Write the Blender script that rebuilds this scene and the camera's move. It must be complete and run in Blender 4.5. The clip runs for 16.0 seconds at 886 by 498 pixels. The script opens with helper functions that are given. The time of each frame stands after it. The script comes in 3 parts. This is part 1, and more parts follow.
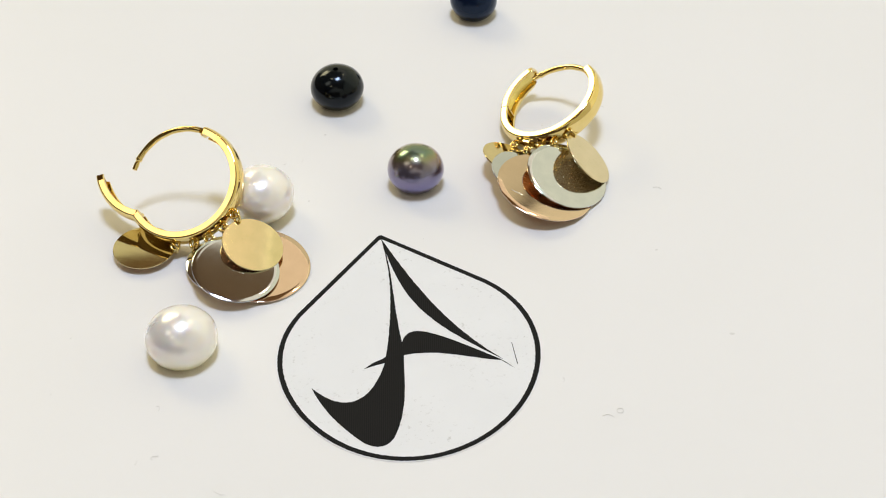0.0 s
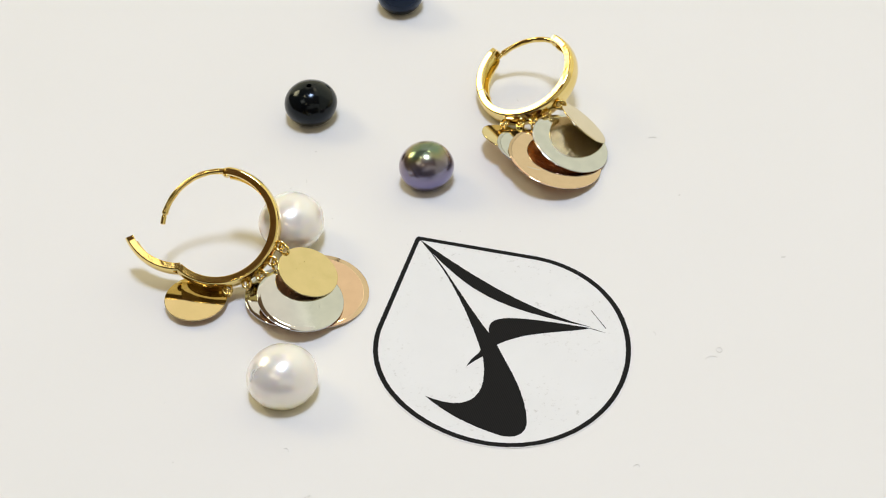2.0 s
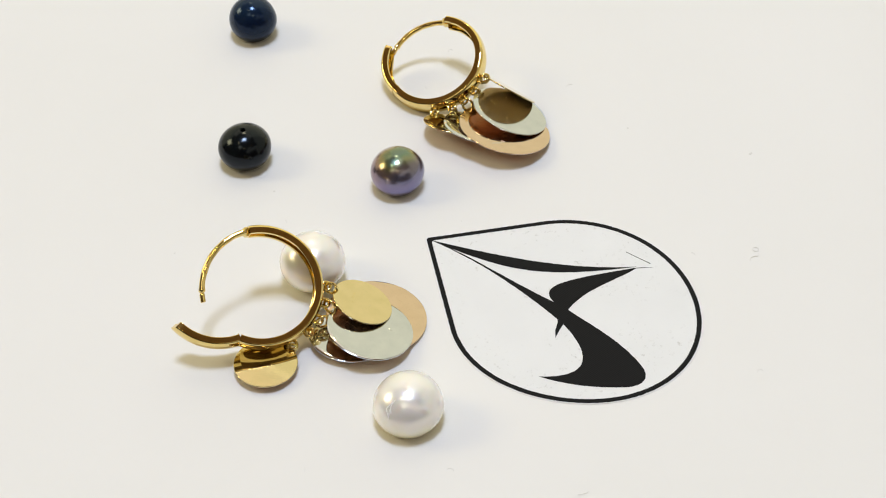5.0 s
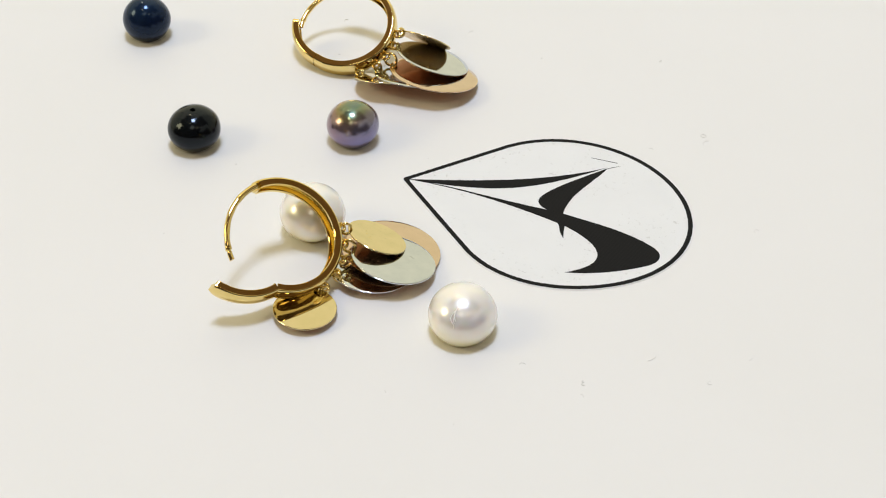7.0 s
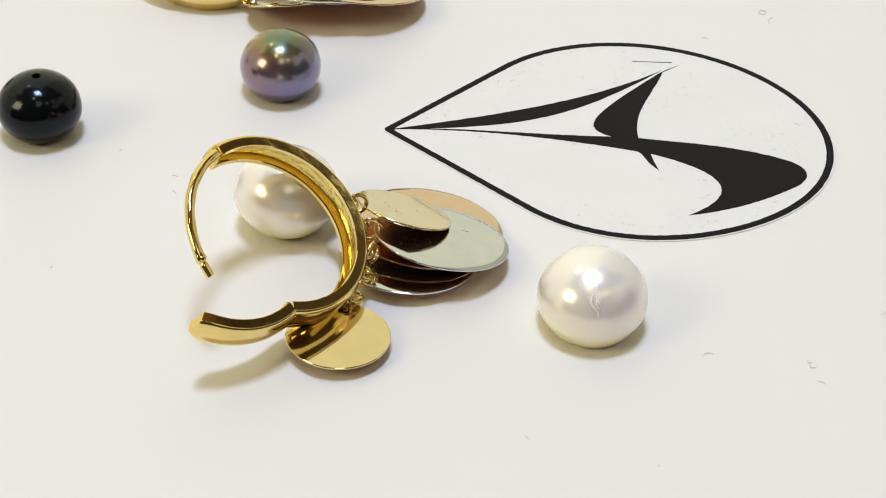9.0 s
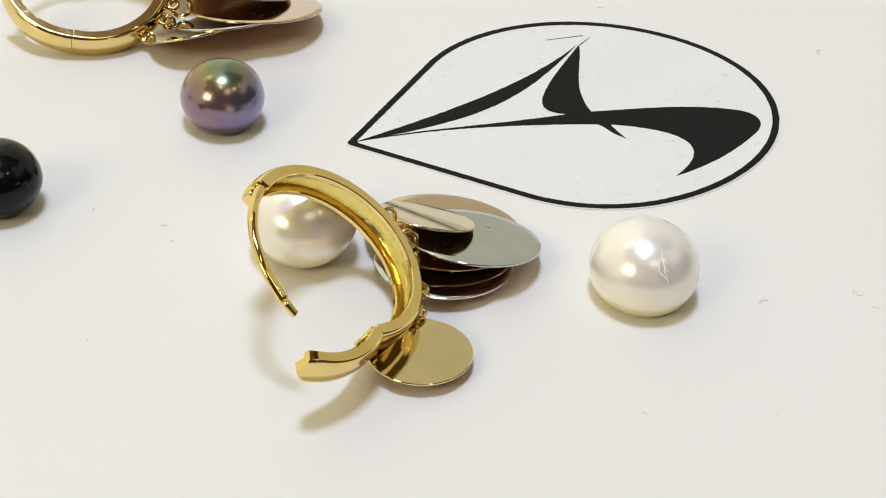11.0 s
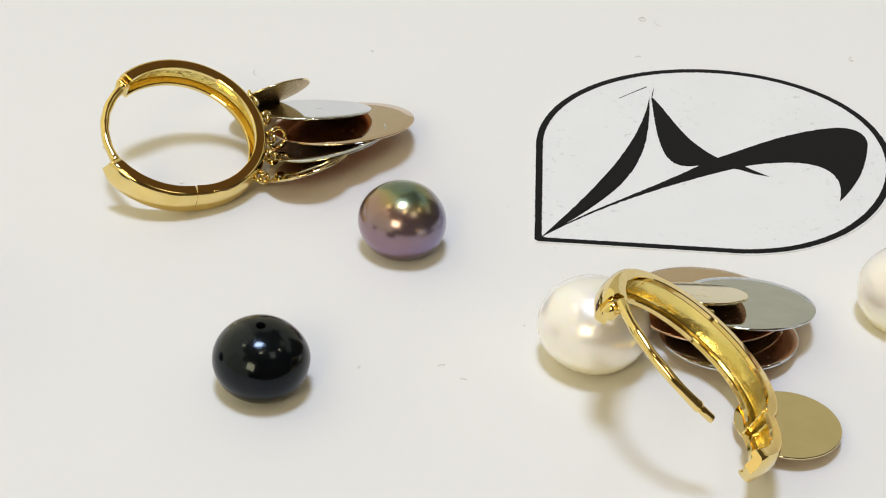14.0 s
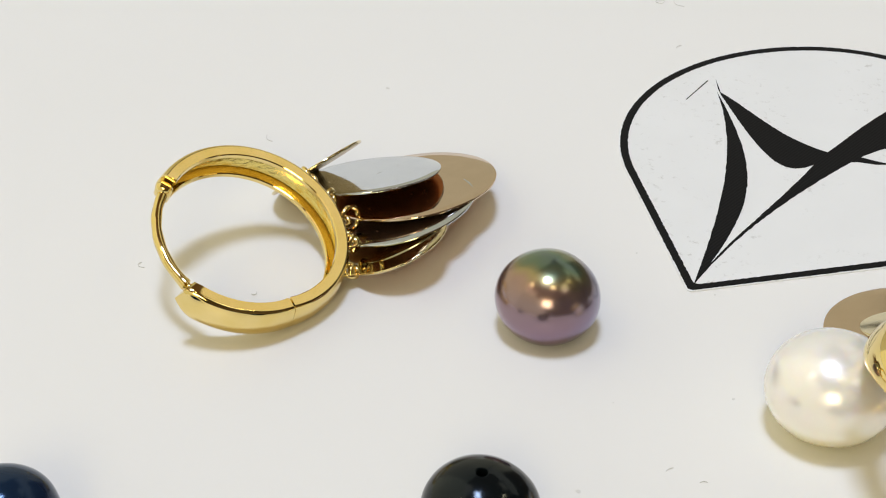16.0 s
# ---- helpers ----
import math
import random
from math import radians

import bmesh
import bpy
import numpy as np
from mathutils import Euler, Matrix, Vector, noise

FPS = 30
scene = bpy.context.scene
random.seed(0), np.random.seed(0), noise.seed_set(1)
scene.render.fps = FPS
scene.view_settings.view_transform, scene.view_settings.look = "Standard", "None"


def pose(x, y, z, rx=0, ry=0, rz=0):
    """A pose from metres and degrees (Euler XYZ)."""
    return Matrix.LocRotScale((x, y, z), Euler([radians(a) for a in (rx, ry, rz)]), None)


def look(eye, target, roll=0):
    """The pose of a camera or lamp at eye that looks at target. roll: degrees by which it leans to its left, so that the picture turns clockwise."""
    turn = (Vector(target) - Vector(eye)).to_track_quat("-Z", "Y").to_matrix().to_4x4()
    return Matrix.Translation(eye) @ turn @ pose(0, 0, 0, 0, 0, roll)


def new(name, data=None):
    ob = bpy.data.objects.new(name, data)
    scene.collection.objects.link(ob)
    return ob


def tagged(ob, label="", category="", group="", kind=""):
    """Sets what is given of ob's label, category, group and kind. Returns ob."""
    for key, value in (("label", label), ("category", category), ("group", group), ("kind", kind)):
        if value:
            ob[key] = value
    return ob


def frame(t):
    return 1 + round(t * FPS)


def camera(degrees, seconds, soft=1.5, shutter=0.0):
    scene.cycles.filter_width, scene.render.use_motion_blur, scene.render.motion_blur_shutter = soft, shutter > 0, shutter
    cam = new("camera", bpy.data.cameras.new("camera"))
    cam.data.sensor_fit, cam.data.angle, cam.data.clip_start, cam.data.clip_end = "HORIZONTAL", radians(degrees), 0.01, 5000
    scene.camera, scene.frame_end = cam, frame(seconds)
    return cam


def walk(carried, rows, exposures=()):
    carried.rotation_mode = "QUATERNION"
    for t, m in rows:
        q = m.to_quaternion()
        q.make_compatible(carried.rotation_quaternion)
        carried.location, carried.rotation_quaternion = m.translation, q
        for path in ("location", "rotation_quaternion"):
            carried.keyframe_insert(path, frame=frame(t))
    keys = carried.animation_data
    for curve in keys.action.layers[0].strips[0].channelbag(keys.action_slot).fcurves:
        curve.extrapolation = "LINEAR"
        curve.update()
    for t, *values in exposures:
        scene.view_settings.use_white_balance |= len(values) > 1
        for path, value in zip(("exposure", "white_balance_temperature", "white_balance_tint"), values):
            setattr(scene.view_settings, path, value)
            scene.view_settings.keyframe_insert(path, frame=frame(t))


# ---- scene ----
cam = camera(25.97, 16.0, soft=1.1)
PATH = [
    (0, (0.00731, -0.14073, 0.12011), (0.00649, -0.05007, 0.04150), -2.87),
    (0.5, (-0.00326, -0.14012, 0.12278), (0.00187, -0.05058, 0.04307), -3.64),
    (1, (-0.01395, -0.13999, 0.12415), (-0.00233, -0.05143, 0.04402), -3.80),
    (1.5, (-0.02604, -0.13709, 0.12531), (-0.00735, -0.05040, 0.04447), -3.70),
    (2, (-0.03716, -0.13398, 0.12724), (-0.01217, -0.04960, 0.04565), -3.60),
    (2.5, (-0.04806, -0.13092, 0.12867), (-0.01642, -0.04950, 0.04639), -3.29),
    (3, (-0.05942, -0.12624, 0.12991), (-0.02088, -0.04847, 0.04705), -2.46),
    (3.5, (-0.06826, -0.12145, 0.13221), (-0.02478, -0.04716, 0.04861), -2.49),
    (3.7, (-0.07189, -0.11875, 0.13260), (-0.02610, -0.04614, 0.04874), -2.52),
    (5.8, (-0.11041, -0.08394, 0.13329), (-0.04165, -0.03354, 0.04884), 0.21),
    (6, (-0.11476, -0.08030, 0.13232), (-0.04367, -0.03289, 0.04807), 0.91),
    (6.5, (-0.12772, -0.07388, 0.12416), (-0.05029, -0.03211, 0.04256), 2.09),
    (7, (-0.13763, -0.06924, 0.12054), (-0.05457, -0.03016, 0.04325), 1.19),
    (7.5, (-0.13377, -0.05395, 0.10804), (-0.04675, -0.02110, 0.03223), 1.55),
    (8, (-0.12438, -0.04050, 0.09363), (-0.03399, -0.01316, 0.01959), 1.81),
    (8.5, (-0.11584, -0.02747, 0.07998), (-0.02158, -0.00866, 0.00814), 2.44),
    (9, (-0.10539, -0.01642, 0.07012), (-0.00994, -0.00528, -0.00176), 2.45),
    (9.2, (-0.10462, -0.01409, 0.06958), (-0.00929, -0.00472, -0.00271), 2.00),
    (11.3, (-0.10365, 0.01976, 0.06728), (-0.00902, -0.00361, -0.00270), 2.98),
    (11.5, (-0.10325, 0.02343, 0.06709), (-0.00926, -0.00251, -0.00287), 3.00),
    (12, (-0.10060, 0.03152, 0.06714), (-0.00868, -0.00152, -0.00258), 3.12),
    (12.5, (-0.09804, 0.03900, 0.06671), (-0.00846, -0.00089, -0.00246), 3.06),
    (13, (-0.09402, 0.04704, 0.06690), (-0.00742, 0.00062, -0.00199), 3.40),
    (13.5, (-0.08672, 0.05625, 0.06719), (-0.00258, 0.00485, -0.00120), 3.46),
    (14, (-0.07943, 0.06248, 0.06767), (0.00198, 0.00585, 0.00011), 3.38),
    (14.5, (-0.07274, 0.06712, 0.06728), (0.00458, 0.00543, -0.00066), 3.39),
    (15, (-0.06407, 0.07125, 0.06651), (0.00936, 0.00564, -0.00207), 2.92),
    (15.5, (-0.05394, 0.07077, 0.06449), (0.01504, 0.00142, -0.00502), 2.07),
    (16, (-0.04527, 0.07075, 0.06242), (0.01955, -0.00166, -0.00797), 1.19),
]
walk(cam, [(t, look(eye, target, roll)) for t, eye, target, roll in PATH],
     exposures=((0, 0.0, 6500, 10), (9, 0.0, 6500, 10), (12.5, -0.01, 6480, 10), (14.5, -0.05, 6420, 10), (16, -0.06, 6380, 10)))

# ---- light: overhead key and spots, plus unseen fill lamps added for reflections ----
world = bpy.data.worlds.new("room_air")
scene.world = world
world.use_nodes = True
world.node_tree.nodes["Background"].inputs["Color"].default_value = (1.0, 0.98, 0.95, 1)
world.node_tree.nodes["Background"].inputs["Strength"].default_value = 0.1


def lamp(name, eye, target, size_x, size_y, watts, colour):
    data = bpy.data.lights.new(name, "AREA")
    data.shape, data.size, data.size_y = "RECTANGLE", size_x, size_y
    data.energy, data.color = watts, colour
    ob = new(name, data)
    ob.matrix_world = look(eye, target)
    return ob


lamp("key_ceiling_lamp", (0.09, 0.07, 1.9), (0, 0, 0), 0.36, 0.36, 25.3, (0.615, 0.715, 0.93))
# two unseen fills added overhead, bright areas for the discs to mirror
lamp("ceiling_fill_lamp", (0.86, 0.62, 2.0), (0.86, 0.62, 0), 0.52, 1.60, 2.1, (1.0, 0.94, 0.74))
lamp("ceiling_north_fill_lamp", (0.56, 1.78, 2.0), (0.56, 1.78, 0), 1.18, 0.74, 2.3, (1.0, 0.92, 0.70))
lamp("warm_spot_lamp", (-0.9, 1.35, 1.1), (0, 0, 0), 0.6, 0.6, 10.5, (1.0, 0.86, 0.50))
# unseen fills added on walls and ceiling so gold and discs reflect brightness
lamp("east_fill_lamp", (1.12, 0.95, 1.005), (0, 0.95, 1.005), 2.30, 2.02, 11.6, (1.0, 0.965, 0.68))
lamp("east_side_fill_lamp", (1.12, -0.74, 0.985), (0, -0.74, 0.985), 1.08, 1.97, 3.1, (1.0, 0.96, 0.70))
lamp("east_low_fill_lamp", (1.12, -1.62, 0.75), (0, -1.62, 0.75), 0.68, 1.50, 1.5, (1.0, 0.96, 0.70))
lamp("south_high_fill_lamp", (0.05, -1.95, 1.60), (0.05, 0, 1.60), 2.1, 0.78, 2.9, (1.0, 0.95, 0.76))
lamp("south_low_fill_lamp", (0.84, -1.95, 0.60), (0.84, 0, 0.60), 0.52, 1.20, 0.9, (1.0, 0.96, 0.70))
lamp("north_fill_lamp", (-0.07, 2.15, 1.01), (-0.07, 0, 1.01), 2.36, 2.06, 9.9, (1.0, 0.965, 0.67))
lamp("ceiling_south_fill_lamp", (-0.19, -1.65, 2.0), (-0.19, -1.65, 0), 0.62, 0.50, 0.7, (1.0, 0.94, 0.72))
lamp("ceiling_west_fill_lamp", (-1.21, -0.38, 2.0), (-1.21, -0.38, 0), 0.72, 0.54, 2.4, (1.0, 0.93, 0.72))
for x, y in ((0.80, 0.95), (-0.80, -1.05), (-0.55, 0.25)):
    lamp("ceiling_spot_lamp", (x, y, 1.95), (x, y, 0), 0.13, 0.13, 1.3, (1.0, 0.82, 0.48))

# ---- materials ----
MM = 0.001


def nodes_of(name):
    m = bpy.data.materials.new(name)
    m.use_nodes = True
    nt = m.node_tree
    return m, nt, nt.nodes["Principled BSDF"]


def coords(nt, scale=1.0):
    """Object coordinates in millimetres, times scale."""
    tc = nt.nodes.new("ShaderNodeTexCoord")
    mp = nt.nodes.new("ShaderNodeMapping")
    mp.inputs["Scale"].default_value = (1000 * scale,) * 3
    nt.links.new(tc.outputs["Object"], mp.inputs["Vector"])
    return mp.outputs["Vector"]


def noise_of(nt, scale, detail=4.0, rough=0.5):
    n = nt.nodes.new("ShaderNodeTexNoise")
    n.inputs["Scale"].default_value = scale
    n.inputs["Detail"].default_value = detail
    n.inputs["Roughness"].default_value = rough
    nt.links.new(coords(nt), n.inputs["Vector"])
    return n.outputs["Fac"]


def ramp_of(nt, fac, stops):
    r = nt.nodes.new("ShaderNodeValToRGB")
    e = r.color_ramp.elements
    while len(e) < len(stops):
        e.new(0.5)
    for k, (pos, col) in enumerate(stops):
        e[k].position, e[k].color = pos, (*col, 1)
    nt.links.new(fac, r.inputs["Fac"])
    return r.outputs["Color"]


def bump_of(nt, bsdf, fac, strength, dist_mm):
    b = nt.nodes.new("ShaderNodeBump")
    b.inputs["Strength"].default_value = strength
    b.inputs["Distance"].default_value = dist_mm * MM
    nt.links.new(fac, b.inputs["Height"])
    nt.links.new(b.outputs["Normal"], bsdf.inputs["Normal"])


def metal(name, dark, light, rough, grain=0.25, scratch=0.15, pure=1.0):
    m, nt, b = nodes_of(name)
    b.inputs["Metallic"].default_value = pure
    nt.links.new(ramp_of(nt, noise_of(nt, 0.7), [(0.3, dark), (0.7, light)]), b.inputs["Base Color"])
    rr = nt.nodes.new("ShaderNodeMapRange")
    rr.inputs["To Min"].default_value, rr.inputs["To Max"].default_value = rough * 0.7, rough * 1.5
    nt.links.new(noise_of(nt, 2.5), rr.inputs["Value"])
    nt.links.new(rr.outputs["Result"], b.inputs["Roughness"])
    bump_of(nt, b, noise_of(nt, grain), scratch, 0.12)
    return m


GOLD = metal("yellow_gold", (0.85, 0.655, 0.235), (0.90, 0.715, 0.31), 0.06, 0.45, 0.16)
GOLD_RAW = metal("cast_gold", (0.84, 0.68, 0.20), (0.92, 0.76, 0.27), 0.19, 2.6, 0.30)
GOLD_DISC = metal("yellow_gold_sheet", (0.74, 0.63, 0.355), (0.79, 0.67, 0.395), 0.06, 0.16, 0.05)
WHITE_GOLD = metal("white_gold_sheet", (0.61, 0.65, 0.705), (0.66, 0.70, 0.75), 0.06, 0.16, 0.05)
ROSE_GOLD = metal("rose_gold_sheet", (0.705, 0.55, 0.41), (0.745, 0.585, 0.445), 0.06, 0.16, 0.05)


# brown backs: the warm light bounced between discs, put into the colour
SHEET_BACK = metal("bounce_tinted_sheet_back", (0.55, 0.26, 0.12), (0.62, 0.32, 0.16), 0.22, 0.8, 0.15, 0.84)
GOLD_BACK = metal("bounce_tinted_gold_back", (0.74, 0.50, 0.20), (0.80, 0.56, 0.25), 0.22, 0.8, 0.15, 0.8)


def pearl_material(name, stops, rough, coat, skin=0.13, ior=1.55, deep=0.0, lustre=0.0, relief=0.06, tint=(1, 1, 1), flank_sheen=None):
    """Nacre: colour stops from base to crown broken by noise, a soft gloss and a clear skin."""
    m, nt, b = nodes_of(name)
    tc = nt.nodes.new("ShaderNodeTexCoord")
    sep = nt.nodes.new("ShaderNodeSeparateXYZ")
    nt.links.new(tc.outputs["Generated"], sep.inputs["Vector"])
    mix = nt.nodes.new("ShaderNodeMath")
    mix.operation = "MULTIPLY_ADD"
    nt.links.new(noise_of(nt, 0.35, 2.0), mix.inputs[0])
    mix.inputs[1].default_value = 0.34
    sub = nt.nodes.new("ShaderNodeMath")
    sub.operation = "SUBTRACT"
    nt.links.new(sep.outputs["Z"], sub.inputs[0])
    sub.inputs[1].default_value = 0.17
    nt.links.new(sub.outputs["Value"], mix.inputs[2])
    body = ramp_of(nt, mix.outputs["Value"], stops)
    if flank_sheen:   # two side tints paint the sheen's change of hue with viewing angle
        mx = nt.nodes.new("ShaderNodeMix")
        mx.data_type, mx.blend_type = "RGBA", "MULTIPLY"
        mx.inputs["Factor"].default_value = 1.0
        nt.links.new(body, mx.inputs["A"])
        nt.links.new(ramp_of(nt, sep.outputs["Y"], [(0.2, flank_sheen[0]), (0.75, flank_sheen[1])]), mx.inputs["B"])
        body = mx.outputs["Result"]
    nt.links.new(body, b.inputs["Base Color"])
    b.inputs["Roughness"].default_value = rough
    b.inputs["Coat Weight"].default_value = coat
    b.inputs["Coat Roughness"].default_value = skin
    b.inputs["IOR"].default_value = ior
    b.inputs["Specular Tint"].default_value = (*tint, 1)
    b.inputs["Metallic"].default_value = lustre
    b.inputs["Subsurface Weight"].default_value = deep
    b.inputs["Subsurface Radius"].default_value = (1.0, 0.8, 0.6)
    b.inputs["Subsurface Scale"].default_value = 1.2 * MM
    bump_of(nt, b, noise_of(nt, 1.0, 3.0), relief, 0.05)
    return m


# cream nacre; its yellow base also paints in the table's warm bounce
PEARL_WHITE = pearl_material("white_nacre", [(0.1, (0.97, 0.88, 0.58)), (0.40, (0.945, 0.895, 0.785)), (0.62, (0.945, 0.88, 0.845)), (0.9, (0.945, 0.91, 0.865))], 0.25, 0.75, skin=0.15, ior=1.8, deep=0.5, lustre=0.30)
# black and blue: colour stops get paler from base to crown
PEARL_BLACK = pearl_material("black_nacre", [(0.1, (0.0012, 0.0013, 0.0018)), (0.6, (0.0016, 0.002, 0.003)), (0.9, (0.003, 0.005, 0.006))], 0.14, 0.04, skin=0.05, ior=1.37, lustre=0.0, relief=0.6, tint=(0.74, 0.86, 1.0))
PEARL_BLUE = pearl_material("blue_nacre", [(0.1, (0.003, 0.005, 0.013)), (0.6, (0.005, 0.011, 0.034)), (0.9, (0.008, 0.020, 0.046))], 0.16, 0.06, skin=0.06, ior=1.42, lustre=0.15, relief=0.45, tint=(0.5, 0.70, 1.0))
# angle-dependent iridescent sheen painted as fixed zones, violet low, green high
PEARL_PURPLE = pearl_material("peacock_nacre", [(0.06, (0.15, 0.11, 0.20)), (0.22, (0.25, 0.18, 0.29)), (0.45, (0.29, 0.22, 0.30)), (0.66, (0.31, 0.25, 0.30)), (0.80, (0.34, 0.25, 0.21)), (0.87, (0.32, 0.29, 0.13)), (0.93, (0.18, 0.27, 0.16)), (1.0, (0.18, 0.22, 0.28))], 0.23, 0.6, skin=0.10, ior=1.6, lustre=0.85, relief=0.16, flank_sheen=((0.74, 0.88, 1.12), (1.0, 0.87, 0.80)))


def table_material():
    m, nt, b = nodes_of("white_laminate")
    nt.links.new(ramp_of(nt, noise_of(nt, 0.03, 5.0), [(0.3, (0.785, 0.775, 0.75)), (0.7, (0.80, 0.79, 0.77))]), b.inputs["Base Color"])
    b.inputs["Roughness"].default_value = 0.38
    b.inputs["Specular IOR Level"].default_value = 0.3
    bump_of(nt, b, noise_of(nt, 0.12, 6.0), 0.05, 0.05)
    return m


def paper_material():
    m, nt, b = nodes_of("white_film")
    # scattered grey smudges, in a few areas only
    specks = ramp_of(nt, noise_of(nt, 1.9, 5.0, 0.7), [(0.33, (0.74, 0.73, 0.71)), (0.42, (1, 1, 1))])
    areas = ramp_of(nt, noise_of(nt, 0.16, 3.0, 0.6), [(0.45, (0.0, 0.0, 0.0)), (0.58, (0.8, 0.8, 0.8))])
    body = ramp_of(nt, noise_of(nt, 0.2, 4.0), [(0.3, (0.765, 0.77, 0.77)), (0.7, (0.79, 0.795, 0.795))])
    mx = nt.nodes.new("ShaderNodeMix")
    mx.data_type, mx.blend_type = "RGBA", "MULTIPLY"
    nt.links.new(areas, mx.inputs["Factor"])
    nt.links.new(body, mx.inputs["A"])
    nt.links.new(specks, mx.inputs["B"])
    nt.links.new(mx.outputs["Result"], b.inputs["Base Color"])
    b.inputs["Roughness"].default_value = 0.32
    return m


def ink_material():
    m, nt, b = nodes_of("black_ink")
    wave = nt.nodes.new("ShaderNodeTexWave")
    wave.bands_direction = "X"
    wave.inputs["Scale"].default_value = 1.7
    wave.inputs["Distortion"].default_value = 1.2
    nt.links.new(coords(nt), wave.inputs["Vector"])
    nt.links.new(ramp_of(nt, wave.outputs["Fac"], [(0.2, (0.004, 0.004, 0.0045)), (0.9, (0.009, 0.009, 0.0095))]), b.inputs["Base Color"])
    bump_of(nt, b, noise_of(nt, 6.0, 5.0, 0.7), 0.3, 0.03)
    b.inputs["Roughness"].default_value = 0.6
    b.inputs["Specular IOR Level"].default_value = 0.12
    return m


def plain(name, colour, rough):
    m, nt, b = nodes_of(name)
    c = tuple(colour)
    nt.links.new(ramp_of(nt, noise_of(nt, 0.004, 4.0), [(0.3, tuple(0.94 * v for v in c)), (0.7, c)]), b.inputs["Base Color"])
    b.inputs["Roughness"].default_value = rough
    return m


TABLE, PAPER, INK = table_material(), paper_material(), ink_material()
# dark brown for the unseen room, chosen for what polished gold mirrors
CEILING = plain("ceiling_paint", (0.30, 0.175, 0.095), 0.8)
WALL = plain("room_paint", (0.13, 0.09, 0.055), 0.8)

# ---- mesh helpers: everything below is in millimetres until it is linked ----


def link(name, bm, material, parent=None, smooth=True, origin=(0, 0, 0)):
    """One mesh object from a bmesh in millimetres, with its origin at the given point."""
    o = Vector(origin)
    for v in bm.verts:
        v.co = (v.co - o) * MM
    bmesh.ops.recalc_face_normals(bm, faces=bm.faces)
    me = bpy.data.meshes.new(name)
    bm.to_mesh(me)
    bm.free()
    me.materials.append(material)
    if smooth:
        me.shade_smooth()
        me.set_sharp_from_angle(angle=radians(38))
    ob = new(name, me)
    ob.location = o * MM
    if parent:
        ob.parent = parent
        ob.matrix_parent_inverse = Matrix.Translation(parent.location).inverted()
    return ob


def part(name, bm, material, parent, label=""):
    ob = link(name, bm, material, parent)
    if label:
        tagged(ob, label)
    return ob


def base(name, at, label, category, group=""):
    ob = new(name)
    ob.location = Vector(at) * MM
    ob.empty_display_size = 0.002
    return tagged(ob, label, category, group)


def slab(bm, ring, z0, z1):
    """A flat plate from a closed outline."""
    vs = [bm.verts.new((x, y, z0)) for x, y in ring]
    face = bm.faces.new(vs)
    up = bmesh.ops.extrude_face_region(bm, geom=[face])
    bmesh.ops.translate(bm, verts=[g for g in up["geom"] if isinstance(g, bmesh.types.BMVert)], vec=(0, 0, z1 - z0))
    bmesh.ops.triangulate(bm, faces=[f for f in bm.faces if len(f.verts) > 4])
    return bm


def sweep(bm, path, section, closed=False, scale=None):
    """A solid swept along stations (place, outwards, across); section gives (outwards, across) pairs."""
    rings = []
    for k, (p, a, b) in enumerate(path):
        s = scale(k / (len(path) - 1)) if scale else (1, 1)
        rings.append([bm.verts.new(p + a * (u * s[0]) + b * (w * s[1])) for u, w in section])
    n = len(section)
    pairs = list(zip(rings, rings[1:])) + ([(rings[-1], rings[0])] if closed else [])
    for r0, r1 in pairs:
        for i in range(n):
            bm.faces.new((r0[i], r0[(i + 1) % n], r1[(i + 1) % n], r1[i]))
    if not closed:
        bm.faces.new(rings[0])
        bm.faces.new(rings[-1][::-1])
        bmesh.ops.triangulate(bm, faces=[f for f in bm.faces if len(f.verts) > 4])
    return bm


def circle_section(r, n=10):
    return [(r * math.cos(2 * math.pi * k / n), r * math.sin(2 * math.pi * k / n)) for k in range(n)]


def torus(bm, centre, axis, radius, wire, n=28, m=10):
    axis = Vector(axis).normalized()
    u = axis.orthogonal().normalized()
    v = axis.cross(u)
    path = []
    for k in range(n):
        a = 2 * math.pi * k / n
        out = u * math.cos(a) + v * math.sin(a)
        path.append((Vector(centre) + out * radius, out, axis))
    return sweep(bm, path, circle_section(wire, m), closed=True)


INK_RNG = random.Random(11)


def bezier(p0, p1, p2, p3, n=64):
    """Points along a curve, with the small raggedness of a printed edge."""
    out = []
    for k in range(n):
        t = k / n
        s = 1 - t
        rag = 0.022 * min(1.0, 6 * t * s)
        out.append(tuple(s ** 3 * a + 3 * s * s * t * b + 3 * s * t * t * c + t ** 3 * d + INK_RNG.uniform(-rag, rag) for a, b, c, d in zip(p0, p1, p2, p3)))
    return out


# ---- setting: the white table and an unseen plain room added round it ----
def box(bm, lo, hi):
    made = bmesh.ops.create_cube(bm, size=1)
    for v in made["verts"]:
        v.co = Vector(l + (h - l) * (c + 0.5) for l, h, c in zip(lo, hi, v.co))
    return bm


